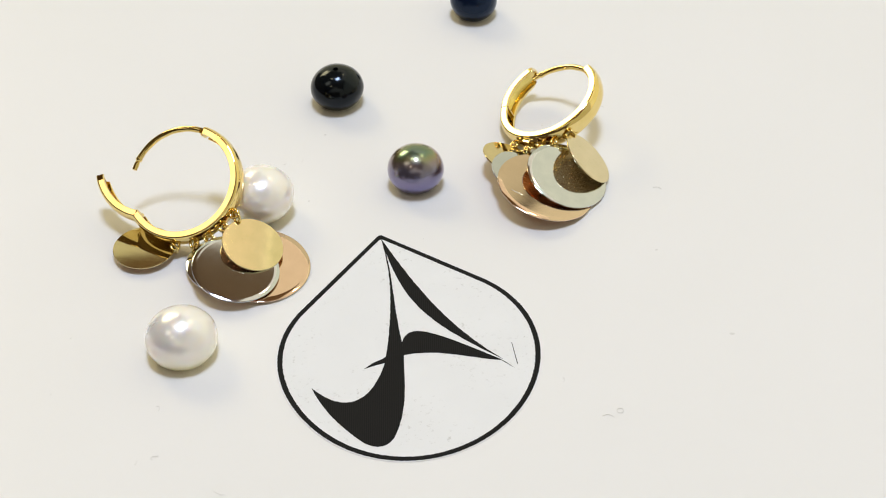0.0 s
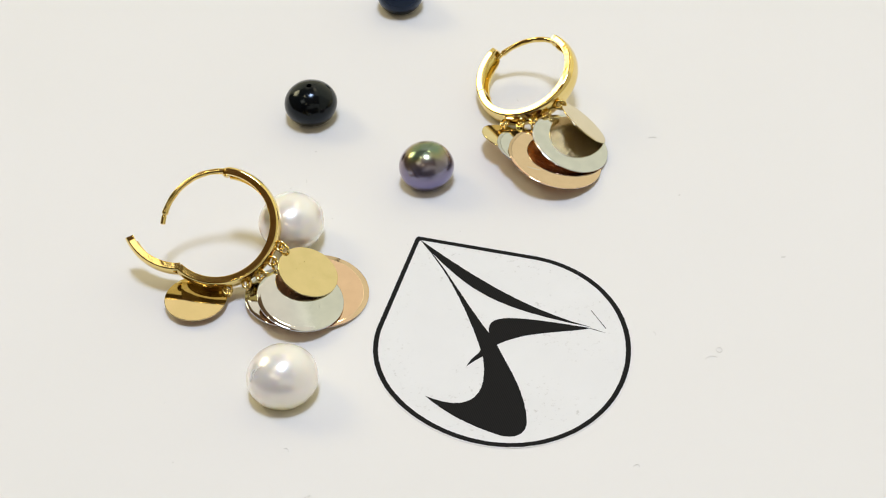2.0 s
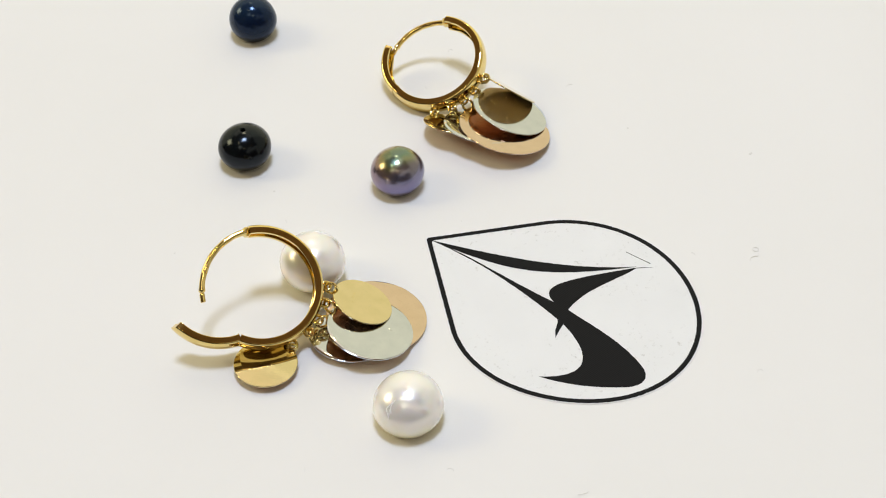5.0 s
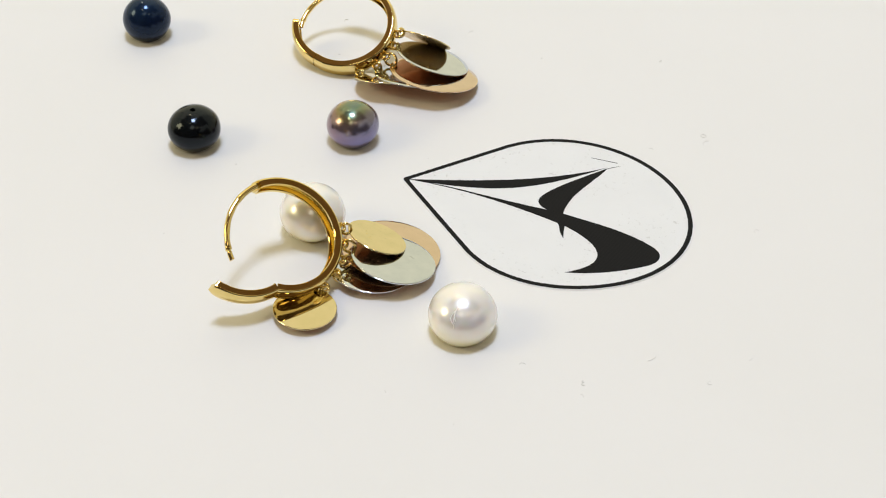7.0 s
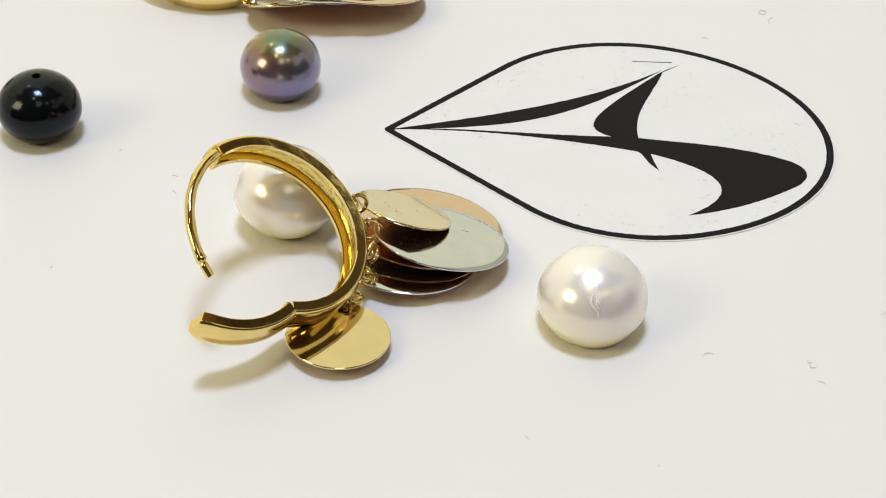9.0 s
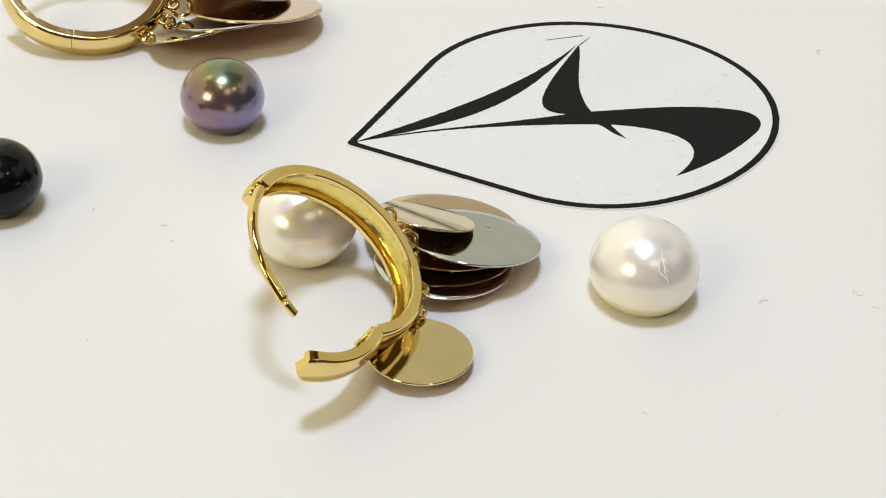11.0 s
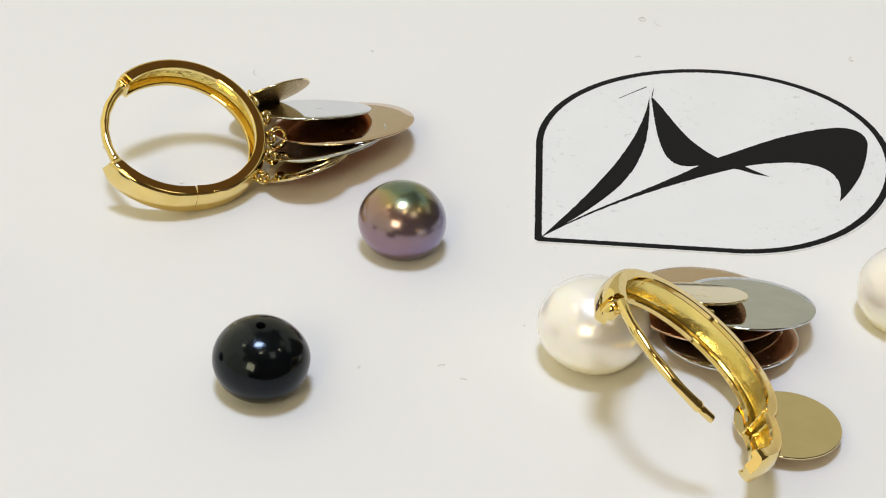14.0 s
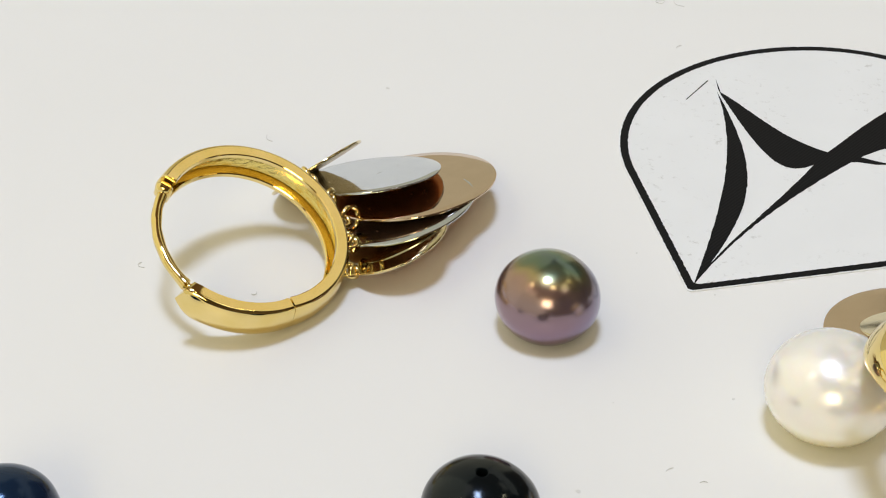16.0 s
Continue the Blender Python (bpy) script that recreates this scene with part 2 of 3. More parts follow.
bm = box(bmesh.new(), (-600, -450, -28), (600, 450, 0))
bmesh.ops.bevel(bm, geom=list(bm.edges), offset=2.0, segments=3, affect="EDGES")
tagged(link("table_top", bm, TABLE), "glossy white laminate table top with faint dust", "table top", kind="structure")
bm = box(bmesh.new(), (-560, -410, -750), (560, 410, -28))
tagged(link("table_base", bm, TABLE, smooth=False), "plain white laminate base under the table top", "table base", kind="structure")
# added shell out of view; its size sets what the discs reflect
ROOM = ((-1900, -2000, -750), (1150, 2200, 2050))
lo, hi = ROOM
for nm, a, b in (("floor", (lo[0], lo[1], lo[2] - 100), (hi[0], hi[1], lo[2])),
                 ("ceiling", (lo[0], lo[1], hi[2]), (hi[0], hi[1], hi[2] + 100)),
                 ("wall_west", (lo[0] - 100, lo[1], lo[2]), (lo[0], hi[1], hi[2])),
                 ("wall_east", (hi[0], lo[1], lo[2]), (hi[0] + 100, hi[1], hi[2])),
                 ("wall_south", (lo[0], lo[1] - 100, lo[2]), (hi[0], lo[1], hi[2])),
                 ("wall_north", (lo[0], hi[1], lo[2]), (hi[0], hi[1] + 100, hi[2]))):
    tagged(link(nm, box(bmesh.new(), a, b), CEILING if nm == "ceiling" else WALL, smooth=False), "plain matt painted " + nm.split("_")[0] + " of the room", nm.split("_")[0], kind="structure")

# ---- the printed paper drop ----
DROP_C = (2.6, -17.0)


def edge_radius(a):
    """How far the drop's uneven hand-cut edge lies from its middle, in the direction a."""
    out = 12.092
    for k, (p, q) in enumerate(((0.121, 0.133), (-0.319, 0.016), (-0.073, 0.140), (0.041, -0.029)), 1):
        out += p * math.cos(k * a) + q * math.sin(k * a)
    return out


def drop_outline(grow, n=360, rag=0.0, seed=5):
    """A drop: an uneven round, and the two straight sides from it to a blunt tip near the origin."""
    cx, cy = DROP_C
    far = math.hypot(cx, cy)
    tip = Vector((0.0 - cx / far * grow * 1.35, 0.24 - cy / far * grow * 1.35))
    a0, a1 = radians(54), radians(-213)
    rng = random.Random(seed + int(100 * grow))

    def at(a):
        r = edge_radius(a) + grow
        return Vector((cx + r * math.cos(a), cy + r * math.sin(a)))
    first, last = at(a0), at(a1)
    ring = [last.lerp(tip, k / 90) for k in range(1, 90) if k < 88]
    ring += [tip + (last - tip) * 0.014 + Vector((0.0, -0.02)), tip + (first - tip) * 0.014 + Vector((0.0, -0.02))]
    ring += [tip.lerp(first, k / 90) for k in range(3, 90)]
    for k in range(n + 1):
        a = a0 + (a1 - a0) * k / n
        ring.append(at(a))
    return [(p.x + rng.uniform(-rag, rag), p.y + rng.uniform(-rag, rag)) for p in ring]


def frame_band(bm, outer, inner, z0, z1):
    n = len(outer)
    v = [[bm.verts.new((x, y, z)) for x, y in ring] for ring, z in ((outer, z0), (outer, z1), (inner, z1), (inner, z0))]
    for i in range(n):
        j = (i + 1) % n
        for q in range(4):
            a, b = v[q], v[(q + 1) % 4]
            bm.faces.new((a[i], a[j], b[j], b[i]))
    return bm


tag = base("paper_tag", (2.6, -17, 0), "white paper drop printed with a black bladed sign", "paper tag")
part("paper", slab(bmesh.new(), drop_outline(0.10, seed=9), 0.004, 0.07), PAPER, tag)
part("border", frame_band(bmesh.new(), drop_outline(0.0, rag=0.018), drop_outline(-0.47, rag=0.02), 0.06, 0.088), INK, tag, "black printed border line")
Z0, Z1 = 0.06, 0.088
stem = (bezier((0.15, -0.5), (1.26, -5.96), (1.2, -11.48), (0.52, -17.3))
        + bezier((0.52, -17.3), (-0.18, -20.7), (-2.14, -24.73), (-6.0, -20.25))
        + bezier((-6.0, -20.25), (-5.04, -22.91), (-3.42, -25.15), (-1.4, -27.1))
        + bezier((-1.4, -27.1), (-0.46, -27.89), (0.70, -28.0), (1.35, -26.6))
        + bezier((1.35, -26.6), (2.55, -23.38), (2.21, -19.98), (2.2, -16.6))
        + bezier((2.2, -16.6), (2.15, -16.0), (2.1, -15.4), (2.05, -14.9), 4)
        + bezier((2.05, -14.9), (1.26, -10.11), (1.27, -5.27), (0.25, -0.5)))
part("stem_blade", slab(bmesh.new(), stem, Z0, Z1), INK, tag, "black printed hooked blade")
arm = (bezier((0.1, -0.3), (2.98, -6.59), (5.9, -12.84), (11.1, -17.65))
       + bezier((11.1, -17.65), (3.81, -12.08), (2.04, -9.3), (0.1, -0.3)))
part("long_blade", slab(bmesh.new(), arm, Z0, Z1 + 0.004), INK, tag, "black printed long blade")
bar = (bezier((2.05, -14.9), (2.55, -12.6), (4.4, -13.6), (6.6, -14.85))
       + bezier((6.6, -14.85), (8.2, -15.8), (9.6, -16.8), (10.75, -17.55))
       + [(11.3, -18.02), (12.08, -18.86), (11.1, -17.95)]
       + bezier((10.9, -17.75), (8.25, -17.38), (5.26, -15.87), (2.2, -16.6))
       + bezier((2.2, -16.6), (2.15, -16.0), (2.1, -15.4), (2.05, -14.9), 4))
part("cross_blade", slab(bmesh.new(), bar, Z0, Z1 + 0.002), INK, tag, "black printed cross blade")
part("tail", slab(bmesh.new(), [(0.75, -16.5), (0.5, -17.5), (-0.35, -17.75), (-1.37, -18.15), (-0.6, -17.45), (0.3, -16.95)], Z0, Z1 + 0.003), INK, tag, "black printed tail")
part("hair_line", slab(bmesh.new(), [(11.92, -15.55), (11.97, -15.55), (12.37, -18.35), (12.29, -18.35)], Z0, Z1), INK, tag, "thin stray printed line")


# ---- pearls ----
def pearl(name, at, a, c, material, label, hole=None, seed=0):
    """A button pearl: an oblate round with a flattened base, drilled where a hole is given."""
    bm = bmesh.new()
    x, y, zc = at
    rng = random.Random(seed)
    ph = [rng.uniform(0, 6.28) for _ in range(6)]
    n, m = 72, 40
    cut = math.acos(max(-1, min(1, -zc / c)))
    rings = []
    prof = []
    if hole:
        prof += [(0.0, c * 0.45), (hole * 1.05, c * 0.47), (hole * 1.1, c * 0.9)]
        first = math.asin((hole + 0.05) / a)
    else:
        prof += [(0.0, c)]
        first = cut / m
    for k in range(m + 1):
        th = first + (cut - first) * k / m
        prof.append((a * math.sin(th), c * math.cos(th)))
    prof += [(prof[-1][0] * 0.93, -zc + 0.0), (0.0, -zc + 0.0)]
    for r, z in prof:
        if r == 0.0:
            rings.append([bm.verts.new((x, y, zc + z))])
            continue
        ring = []
        for k in range(n):
            t = 2 * math.pi * k / n
            w = 1 + 0.010 * math.sin(2 * t + ph[0]) + 0.006 * math.sin(3 * t + ph[1] + z) + 0.004 * math.sin(4 * t + ph[2] + 2 * z)
            zz = zc + z * (1 + 0.008 * math.sin(t + ph[3]))
            ring.append(bm.verts.new((x + r * w * math.cos(t), y + r * w * math.sin(t), max(zz, 0.002))))
        rings.append(ring)
    for r0, r1 in zip(rings, rings[1:]):
        for k in range(n):
            if len(r0) == 1:
                bm.faces.new((r0[0], r1[k], r1[(k + 1) % n]))
            elif len(r1) == 1:
                bm.faces.new((r0[k], r1[0], r0[(k + 1) % n]))
            else:
                bm.faces.new((r0[k], r1[k], r1[(k + 1) % n], r0[(k + 1) % n]))
    ob = link(name, bm, material, origin=(x, y, 0))
    if hole:
        lip = c * math.sqrt(1 - (hole / a) ** 2) - 0.03
        path = [(Vector((x, y, zc + z)), Vector((1, 0, 0)), Vector((0, 1, 0))) for z in (c * 0.5, c * 0.8, lip)]
        cup = bmesh.new()
        rows = [[cup.verts.new(p + u * (hole * math.cos(q * math.pi / 12)) + v * (hole * math.sin(q * math.pi / 12))) for q in range(24)] for p, u, v in path]
        rows.append([cup.verts.new(w.co + Vector((w.co.x - x, w.co.y - y, 0)) * 0.2) for w in rows[-1]])
        for r0, r1 in zip(rows, rows[1:]):
            for q in range(24):
                cup.faces.new((r0[q], r0[(q + 1) % 24], r1[(q + 1) % 24], r1[q]))
        cup.faces.new(rows[0])
        part("drill_hole", cup, material, ob, "dark drilled hole")
    return tagged(ob, label, "pearl", "loose pearls")


lone = pearl("pearl", (-17.70, -14.95, 1.90), 3.24, 2.81, PEARL_WHITE, "lustrous white button pearl with a scratched skin, lying alone", seed=1)
pearl("pearl", (-11.41, 4.30, 2.38), 3.23, 2.72, PEARL_WHITE, "lustrous white pearl under an open hoop earring", seed=2)
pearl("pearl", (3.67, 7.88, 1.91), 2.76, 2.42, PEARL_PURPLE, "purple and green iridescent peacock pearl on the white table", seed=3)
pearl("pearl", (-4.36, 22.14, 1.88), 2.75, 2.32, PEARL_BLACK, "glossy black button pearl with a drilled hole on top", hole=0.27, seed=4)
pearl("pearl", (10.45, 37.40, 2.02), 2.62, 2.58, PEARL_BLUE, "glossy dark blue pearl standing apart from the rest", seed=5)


SCAR = plain("chalky_scar", (0.95, 0.945, 0.93), 0.35)


def scratch(parent, at, a, c, turns, seed):
    """A thin raised scar that wanders over the pearl's skin through a few (azimuth, height) turns, in degrees."""
    rng = random.Random(seed)
    path = []
    for (az0, el0), (az1, el1) in zip(turns, turns[1:]):
        for k in range(6):
            q = k / 6
            az = radians(az0 + (az1 - az0) * q + rng.uniform(-0.5, 0.5))
            el = radians(el0 + (el1 - el0) * q + rng.uniform(-0.5, 0.5))
            out = Vector((math.cos(az) * math.cos(el), math.sin(az) * math.cos(el), math.sin(el)))
            p = Vector(at) + Vector((out.x * a, out.y * a, out.z * c))
            along = Vector((-math.sin(az), math.cos(az), 0))
            path.append((p, (along + out.cross(along) * 0.3).normalized(), out))
    part("scratch", sweep(bmesh.new(), path, circle_section(0.055, 6), scale=lambda q: (0.35 + 0.65 * math.sin(math.pi * q) ** 0.5,) * 2), SCAR, parent, "chalky white scratch")


PEARL_AT = (-17.70, -14.95, 1.90)
scratch(lone, PEARL_AT, 3.26, 2.87, ((186, 50), (181, 42), (180, 36), (184, 30), (189, 24), (190, 17)), 1)
scratch(lone, PEARL_AT, 3.26, 2.87, ((190, 56), (186, 47), (188, 40), (187, 33), (190, 26)), 2)
scratch(lone, PEARL_AT, 3.26, 2.87, ((180, 43), (186, 44), (189, 36), (193, 30)), 3)

# ---- lint and dust on the table ----
LINT = plain("grey_lint", (0.70, 0.69, 0.66), 0.9)


def lint_fibre(x, y, length, curl, turn, seed):
    """One thin curled fibre lying on the table."""
    rng = random.Random(seed)
    path, p, a = [], Vector((x, y, 0.05)), turn
    steps = 18
    for k in range(steps + 1):
        out = Vector((-math.sin(a), math.cos(a), 0))
        path.append((p.copy(), out, Vector((0, 0, 1))))
        p = p + Vector((math.cos(a), math.sin(a), 0)) * (length / steps)
        a += curl / steps + rng.uniform(-0.12, 0.12)
    ob = link("lint_fibre", sweep(bmesh.new(), path, circle_section(0.021, 6)), LINT, origin=(x, y, 0))
    return tagged(ob, "tiny grey curled fibre lying on the white table", "fibre", "lint on the table")


for k, (x, y, length, curl, turn) in enumerate((
        (20.9, -24.9, 2.4, 8.5, 0.3), (20.3, -25.4, 1.2, 1.5, 2.2), (8.6, -34.9, 0.9, 4.0, 1.0), (16.2, -20.8, 0.6, 2.2, 0.6),
        (-19.4, -22.2, 0.8, 3.0, 0.8), (-19.1, -27.8, 0.9, 5.0, 2.0), (-20.9, -28.5, 0.5, 2.0, 0.1), (-13.9, -31.9, 1.1, 1.5, -0.9),
        (-13.9, -38.0, 0.9, 4.5, 1.7), (-9.6, -40.2, 0.6, 1.2, -0.6), (-28.4, -12.5, 0.3, 1.0, 0.4), (27.7, 5.3, 0.9, 1.2, 2.2), (23.2, 18.9, 0.8, 3.2, 1.1),
        (16.8, 16.7, 0.5, 2.8, 2.9), (-7.9, 12.1, 0.45, 0.5, 0.9), (-9.7, 11.8, 0.4, 1.0, 0.2))):
    lint_fibre(x, y, length, curl, turn, 40 + k)


def dust_speck(x, y, r, seed):
    """A flat irregular grain of dust."""
    rng = random.Random(seed)
    ring = [(x + r * rng.uniform(0.5, 1.1) * math.cos(a * math.pi / 4), y + r * rng.uniform(0.4, 0.9) * math.sin(a * math.pi / 4)) for a in range(8)]
    ob = link("dust_speck", slab(bmesh.new(), ring, 0.003, 0.025), LINT, origin=(x, y, 0))
    return tagged(ob, "tiny grey grain of dust on the white table", "dust", "lint on the table")


for k, (x, y, r) in enumerate(((31.8, -15.6, 0.26), (4.2, -0.6, 0.08), (-5.6, 16.5, 0.16), (-2.8, 10.3, 0.06), (-1.2, -0.5, 0.07), (26.3, -3.7, 0.16),
                               (-18.4, 17.1, 0.12), (-7.0, 5.9, 0.10), (-29.2, -19.6, 0.1), (-19.0, -27.6, 0.15))):
    dust_speck(x, y, r, 70 + k)

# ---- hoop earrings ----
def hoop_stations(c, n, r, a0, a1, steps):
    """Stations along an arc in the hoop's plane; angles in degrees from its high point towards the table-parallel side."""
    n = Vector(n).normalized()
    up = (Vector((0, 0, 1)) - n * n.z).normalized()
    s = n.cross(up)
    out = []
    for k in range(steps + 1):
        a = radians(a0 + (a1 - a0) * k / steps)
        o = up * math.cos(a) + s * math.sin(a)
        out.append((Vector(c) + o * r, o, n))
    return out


W, TH = 1.0, 0.48   # half width and half thickness of the band
OUTER = [(-TH, -W + 0.04), (-TH + 0.05, -W - 0.01), (-TH + 0.08, -W - 0.01), (0.07, -W - 0.01), (0.10, -W - 0.01), (0.21, -0.95), (0.31, -0.80), (0.39, -0.56), (0.44, -0.28), (0.46, 0.0),
         (0.44, 0.28), (0.39, 0.56), (0.31, 0.80), (0.21, 0.95), (0.10, W + 0.01), (0.07, W + 0.01), (-TH + 0.08, W + 0.01), (-TH + 0.05, W + 0.01), (-TH, W - 0.04)]
CHANNEL = OUTER + [(-TH, W * 0.74), (-TH + 0.06, W * 0.68), (0.06, W * 0.64), (0.17, W * 0.36), (0.20, 0.0), (0.17, -W * 0.36), (0.06, -W * 0.64), (-TH + 0.06, -W * 0.68), (-TH, -W * 0.74)]


def disc(parent, c, n, r, material, label, toward, thick=0.15, dome=0.02, scuffs=1, nicks=0, back=SHEET_BACK):
    """A thin round sheet, slightly domed, with a rounded rim and a drilled eye beside the hoop."""
    bm = bmesh.new()
    n = Vector(n).normalized()
    c = Vector(c)
    d = Vector(toward) - c
    u = (d - n * d.dot(n)).normalized()
    v = n.cross(u)
    m = 96
    prof = []
    for k in range(9):
        q = k / 8 * 0.986
        prof.append((r * q, thick / 2 + dome * (1 - q * q) - dome * 0.5))
    prof += [(r * 0.997, thick * 0.3 - dome * 0.45), (r, -dome * 0.5), (r * 0.997, -thick * 0.3 - dome * 0.5)]
    for k in range(8, -1, -1):
        q = k / 8 * 0.986
        prof.append((r * q, -thick / 2 + dome * (1 - q * q) - dome * 0.5))
    rings = []
    rng = random.Random(int(abs(c.x * 31 + c.y * 17)))
    for rr, h in prof:
        if rr == 0:
            rings.append([bm.verts.new(c + n * h)])
        elif rr > 0.99 * r:
            rings.append([bm.verts.new(c + n * (h + rng.uniform(-0.002, 0.002)) + (u * math.cos(2 * math.pi * k / m) + v * math.sin(2 * math.pi * k / m)) * (rr + rng.uniform(-0.003, 0.003))) for k in range(m)])
        else:
            rings.append([bm.verts.new(c + n * h + (u * math.cos(2 * math.pi * k / m) + v * math.sin(2 * math.pi * k / m)) * rr) for k in range(m)])
    for r0, r1 in zip(rings, rings[1:]):
        for k in range(m):
            j = (k + 1) % m
            if len(r0) == 1:
                bm.faces.new((r0[0], r1[k], r1[j]))
            elif len(r1) == 1:
                bm.faces.new((r0[k], r1[0], r0[j]))
            else:
                bm.faces.new((r0[k], r1[k], r1[j], r0[j]))
    ob = part("disc", bm, material, parent, label)
    ob.data.materials.append(back)
    for f in ob.data.polygons:   # back faces carry the tint that stands in for mirrored gold
        if f.normal.dot(n) < -0.9:
            f.material_index = 1
    for k in range(scuffs):   # short dull dents in the sheet
        a, b, t = rng.uniform(-0.45, 0.35) * r, rng.uniform(-0.4, 0.4) * r, rng.uniform(0, 3.1)
        du, dv = u * math.cos(t) + v * math.sin(t), v * math.cos(t) - u * math.sin(t)
        mark = [(c + n * (thick / 2 + dome * 0.45) + u * a + v * b + du * (q - 0.5) * rng.uniform(0.3, 0.7), dv, n) for q in (0, 0.3, 0.7, 1.0)]
        part("scuff", sweep(bmesh.new(), mark, circle_section(0.022, 6), scale=lambda q: (0.3, 0.3) if q in (0, 1) else (1, 0.6)), material, ob)
    for k in range(nicks):   # a loose row of fine nicks between the eye and the middle
        a, b = rng.uniform(0.24, 0.40) * r, (-0.18 + 0.56 * k / nicks + rng.uniform(-0.04, 0.04)) * r
        mark = [(c + n * (thick / 2 + dome * 0.42) + u * a + v * b + (u * math.cos(k) + v * math.sin(k)) * 0.11 * (q - 0.5), v, n) for q in (0, 0.4, 1.0)]
        part("nick", sweep(bmesh.new(), mark, circle_section(0.028, 6), scale=lambda q: (0.4, 0.4) if q in (0, 1) else (1, 0.7)), GOLD_RAW, ob)
    return ob, c + u * (r - 0.12), u, n


def hoop_earring(name, label, c, n, r, top, hinge, closer_turn, post_reach, discs, post_bend=0.0):
    """The band from its top end round to the hinge, the post, the closing leaf and five sheet discs on jump rings."""
    thing = base(name, (c[0], c[1], 0), label, "earring", "pair of earrings")
    c, n = Vector(c), Vector(n).normalized()
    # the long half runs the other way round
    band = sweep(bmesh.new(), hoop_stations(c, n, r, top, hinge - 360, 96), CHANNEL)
    part("band", band, GOLD, thing, "polished yellow gold band with a hollow back")
    lining = [(0.04, -0.62), (0.13, -0.5), (0.19, -0.25), (0.22, 0.0), (0.19, 0.25), (0.13, 0.5), (0.04, 0.62), (0.09, 0.5), (0.15, 0.0), (0.09, -0.5)]
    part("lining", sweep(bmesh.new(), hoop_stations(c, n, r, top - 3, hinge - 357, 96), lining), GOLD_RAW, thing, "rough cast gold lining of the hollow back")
    post_path = []   # a wire that is bent a little out of the hoop's plane
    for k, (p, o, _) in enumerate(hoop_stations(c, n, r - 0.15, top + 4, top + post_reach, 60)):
        q = k / 60
        post_path.append((p + n * post_bend * (1 - q * q) + o * 0.2 * q * q, o, n))
    wire = sweep(bmesh.new(), post_path, circle_section(0.29, 12), scale=lambda q: (1.15, 1.15) if 0.86 < q < 0.89 else (0.62, 0.8) if 0.89 <= q < 0.915 else (0.9, 0.85) if q >= 0.915 else (1 + 0.05 * math.sin(31 * q), 1 + 0.05 * math.sin(23 * q + 1)))
    part("post", wire, GOLD, thing, "thin gold post")
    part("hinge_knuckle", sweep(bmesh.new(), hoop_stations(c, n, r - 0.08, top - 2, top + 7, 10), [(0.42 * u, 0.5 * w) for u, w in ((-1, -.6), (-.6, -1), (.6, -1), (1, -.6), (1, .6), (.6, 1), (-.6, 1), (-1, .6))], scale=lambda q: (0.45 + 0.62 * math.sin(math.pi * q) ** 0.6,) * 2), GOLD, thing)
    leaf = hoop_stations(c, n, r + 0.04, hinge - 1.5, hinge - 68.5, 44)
    pivot = leaf[0][0] - leaf[0][1] * 0.3
    rot = Matrix.Rotation(radians(closer_turn), 3, n)
    leaf = [(pivot + rot @ (p - pivot), rot @ a, b) for p, a, b in leaf]
    shell = sweep(bmesh.new(), leaf, CHANNEL, scale=lambda q: (1.0, 1.0) if q < 0.84 else (1.0, 1.0 - 0.12 * ((q - 0.84) / 0.16) ** 3))
    shell.verts.ensure_lookup_table()
    along = [(leaf[min(k + 1, 44)][0] - leaf[max(k - 1, 0)][0]).normalized() for k in range(45)]
    for k in range(30, 45):   # the free end runs out to a point in the middle of the band
        for i, (_, w) in enumerate(CHANNEL):
            shell.verts[k * len(CHANNEL) + i].co += along[k] * ((k - 30) / 14 * (0.05 - (0.3 if w > 0 else 0.9) * abs(w / W)))
            if k > 42 and i >= len(OUTER):   # a closed end
                shell.verts[k * len(CHANNEL) + i].co += leaf[k][1] * 0.5 * (-TH - CHANNEL[i][0])
    part("closing_leaf", shell, GOLD, thing, "polished gold closing leaf")
    part("leaf_lining", sweep(bmesh.new(), leaf[2:-6], lining), GOLD_RAW, thing, "rough cast gold lining of the leaf")
    for k in (-1, 0, 1):
        ring = sweep(bmesh.new(), [(pivot + n * (0.62 * k + w), leaf[0][1], leaf[0][0] - leaf[2][0]) for w in (-0.27, -0.2, 0.2, 0.27)], circle_section(0.28 if k else 0.25, 14),
                     scale=lambda q: (0.85, 0.85) if q in (0, 1) else (1, 1))
        part("hinge_barrel", ring, GOLD, thing)
    pin = sweep(bmesh.new(), [(pivot + n * (k - 2) * 0.36, leaf[0][1], leaf[0][0] - leaf[2][0]) for k in range(5)], circle_section(0.22, 10))
    part("hinge_pin", pin, GOLD, thing)
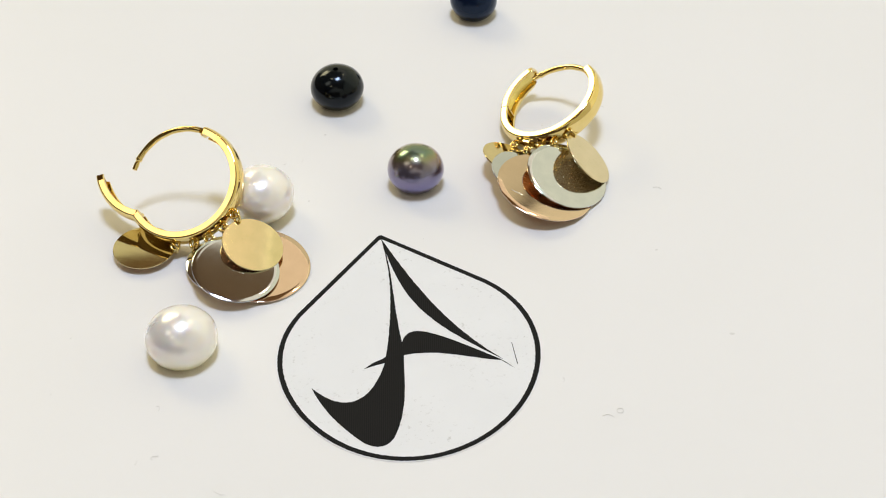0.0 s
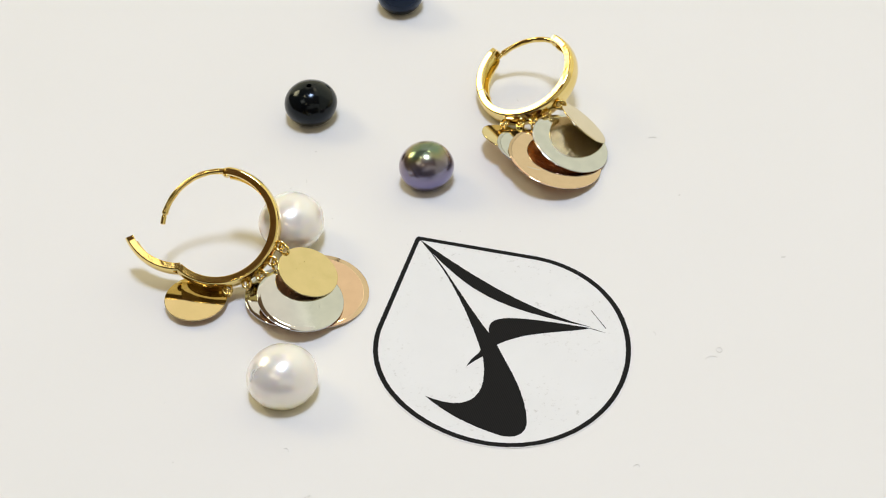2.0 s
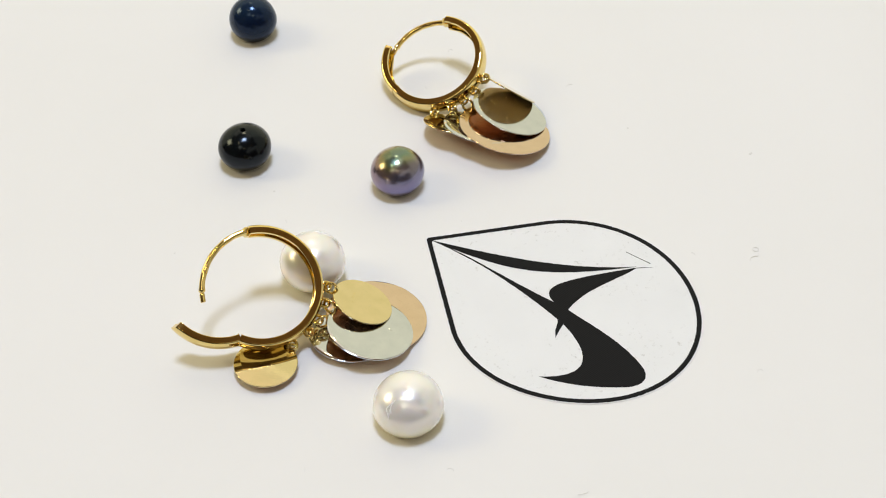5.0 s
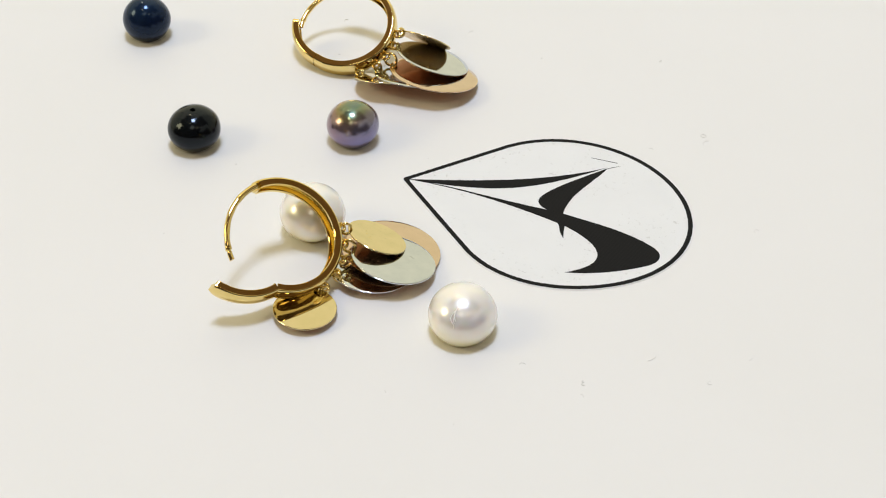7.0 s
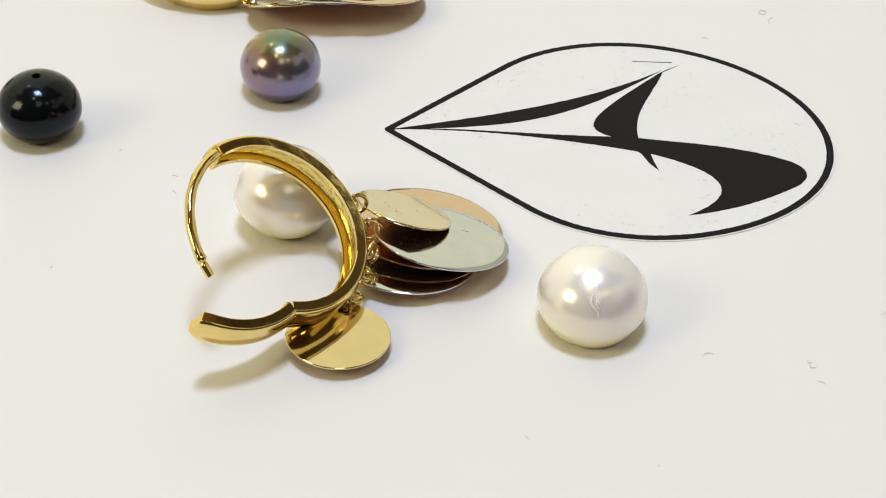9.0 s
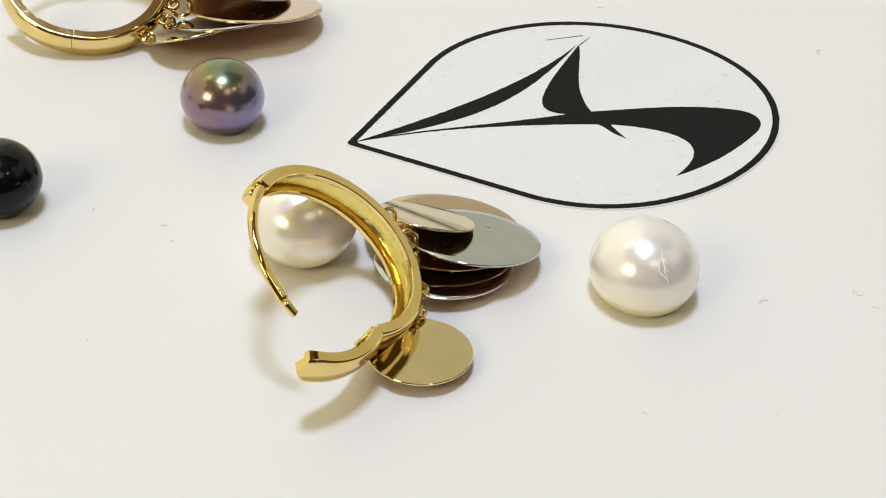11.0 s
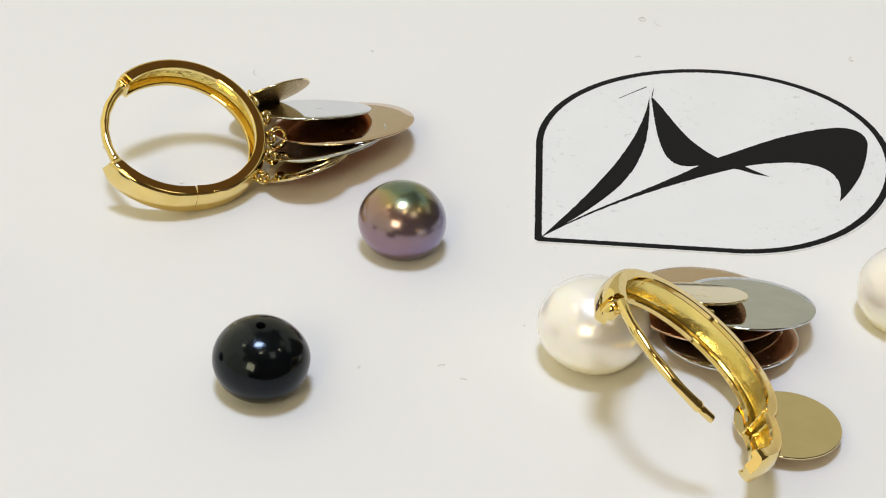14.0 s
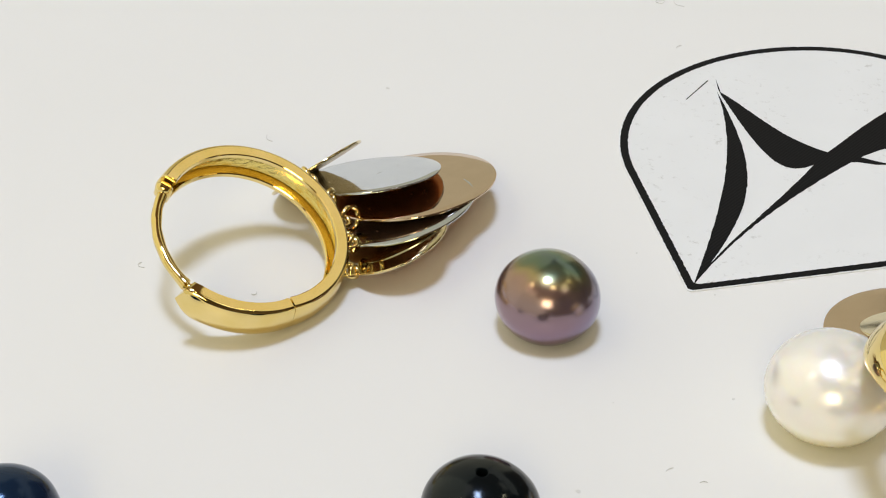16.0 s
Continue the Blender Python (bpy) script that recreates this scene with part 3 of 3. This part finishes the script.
    for (dc, dn, dr, mat, lab, ang) in discs:
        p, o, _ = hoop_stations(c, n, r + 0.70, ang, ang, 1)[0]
        ob, eye, u, dn2 = disc(thing, dc, dn, dr, mat, lab, p, nicks=9 if ang == -106 else 0, back=SHEET_BACK if dn[2] > 0.8 else GOLD_BACK)
        part("loop", torus(bmesh.new(), p, n, 0.40, 0.15), GOLD, thing)
        span = eye - p - o * 0.15
        axis = span.cross(dn2)
        axis = axis.normalized() if axis.length > 1e-6 else n
        links = max(1, round(span.length / 1.05))
        for k in range(links):   # a short chain of rings, every other one turned
            q = p + o * 0.15 + span * ((k + 0.5) / links)
            turned = axis if k % 2 == 0 else axis.cross(span).normalized()
            part("jump_ring", torus(bmesh.new(), q, turned, span.length / links * 0.5 + 0.19, 0.145), GOLD, thing)
    return thing


hoop_earring("hoop_earring", "open yellow gold hoop earring with five discs, on a pearl",
             (-18.54, 3.62, 4.67), (-0.229, -0.524, 0.820), 5.50, -6, 140, 44, 94,
             [((-11.86, -3.03, 2.30), (0.338, -0.215, 0.916), 2.98, GOLD_DISC, "small yellow gold disc", -106),
              ((-13.38, -5.58, 1.66), (0.198, -0.130, 0.972), 4.12, WHITE_GOLD, "white gold disc", -121),
              ((-11.32, -4.26, 0.76), (0.115, -0.070, 0.991), 4.83, ROSE_GOLD, "large rose gold disc", -137),
              ((-14.19, -3.73, 0.54), (0.100, -0.026, 0.995), 4.10, WHITE_GOLD, "white gold disc under the others", -151),
              ((-22.52, -0.98, 0.78), (0.016, -0.017, 0.999), 3.00, GOLD_DISC, "small yellow gold disc under the hoop", -169)], post_bend=0.75)
hoop_earring("hoop_earring", "closed yellow gold hoop earring with five fanned thin discs",
             (17.63, 16.00, 3.08), (-0.440, -0.060, 0.896), 5.12, 17, 157, 8, 84,
             [((20.70, 7.95, 2.18), (0.710, 0.010, 0.704), 2.95, GOLD_DISC, "small yellow gold disc", -85),
              ((18.45, 5.95, 1.72), (0.330, -0.160, 0.930), 4.10, WHITE_GOLD, "white gold disc", -100),
              ((16.30, 4.70, 1.42), (0.262, -0.040, 0.964), 4.83, ROSE_GOLD, "large rose gold disc", -115),
              ((15.05, 6.70, 1.36), (0.310, 0.069, 0.948), 4.10, WHITE_GOLD, "white gold disc under the others", -129),
              ((13.14, 9.34, 1.34), (0.405, 0.145, 0.903), 3.00, GOLD_DISC, "small yellow gold disc lowest in the fan", -148)])
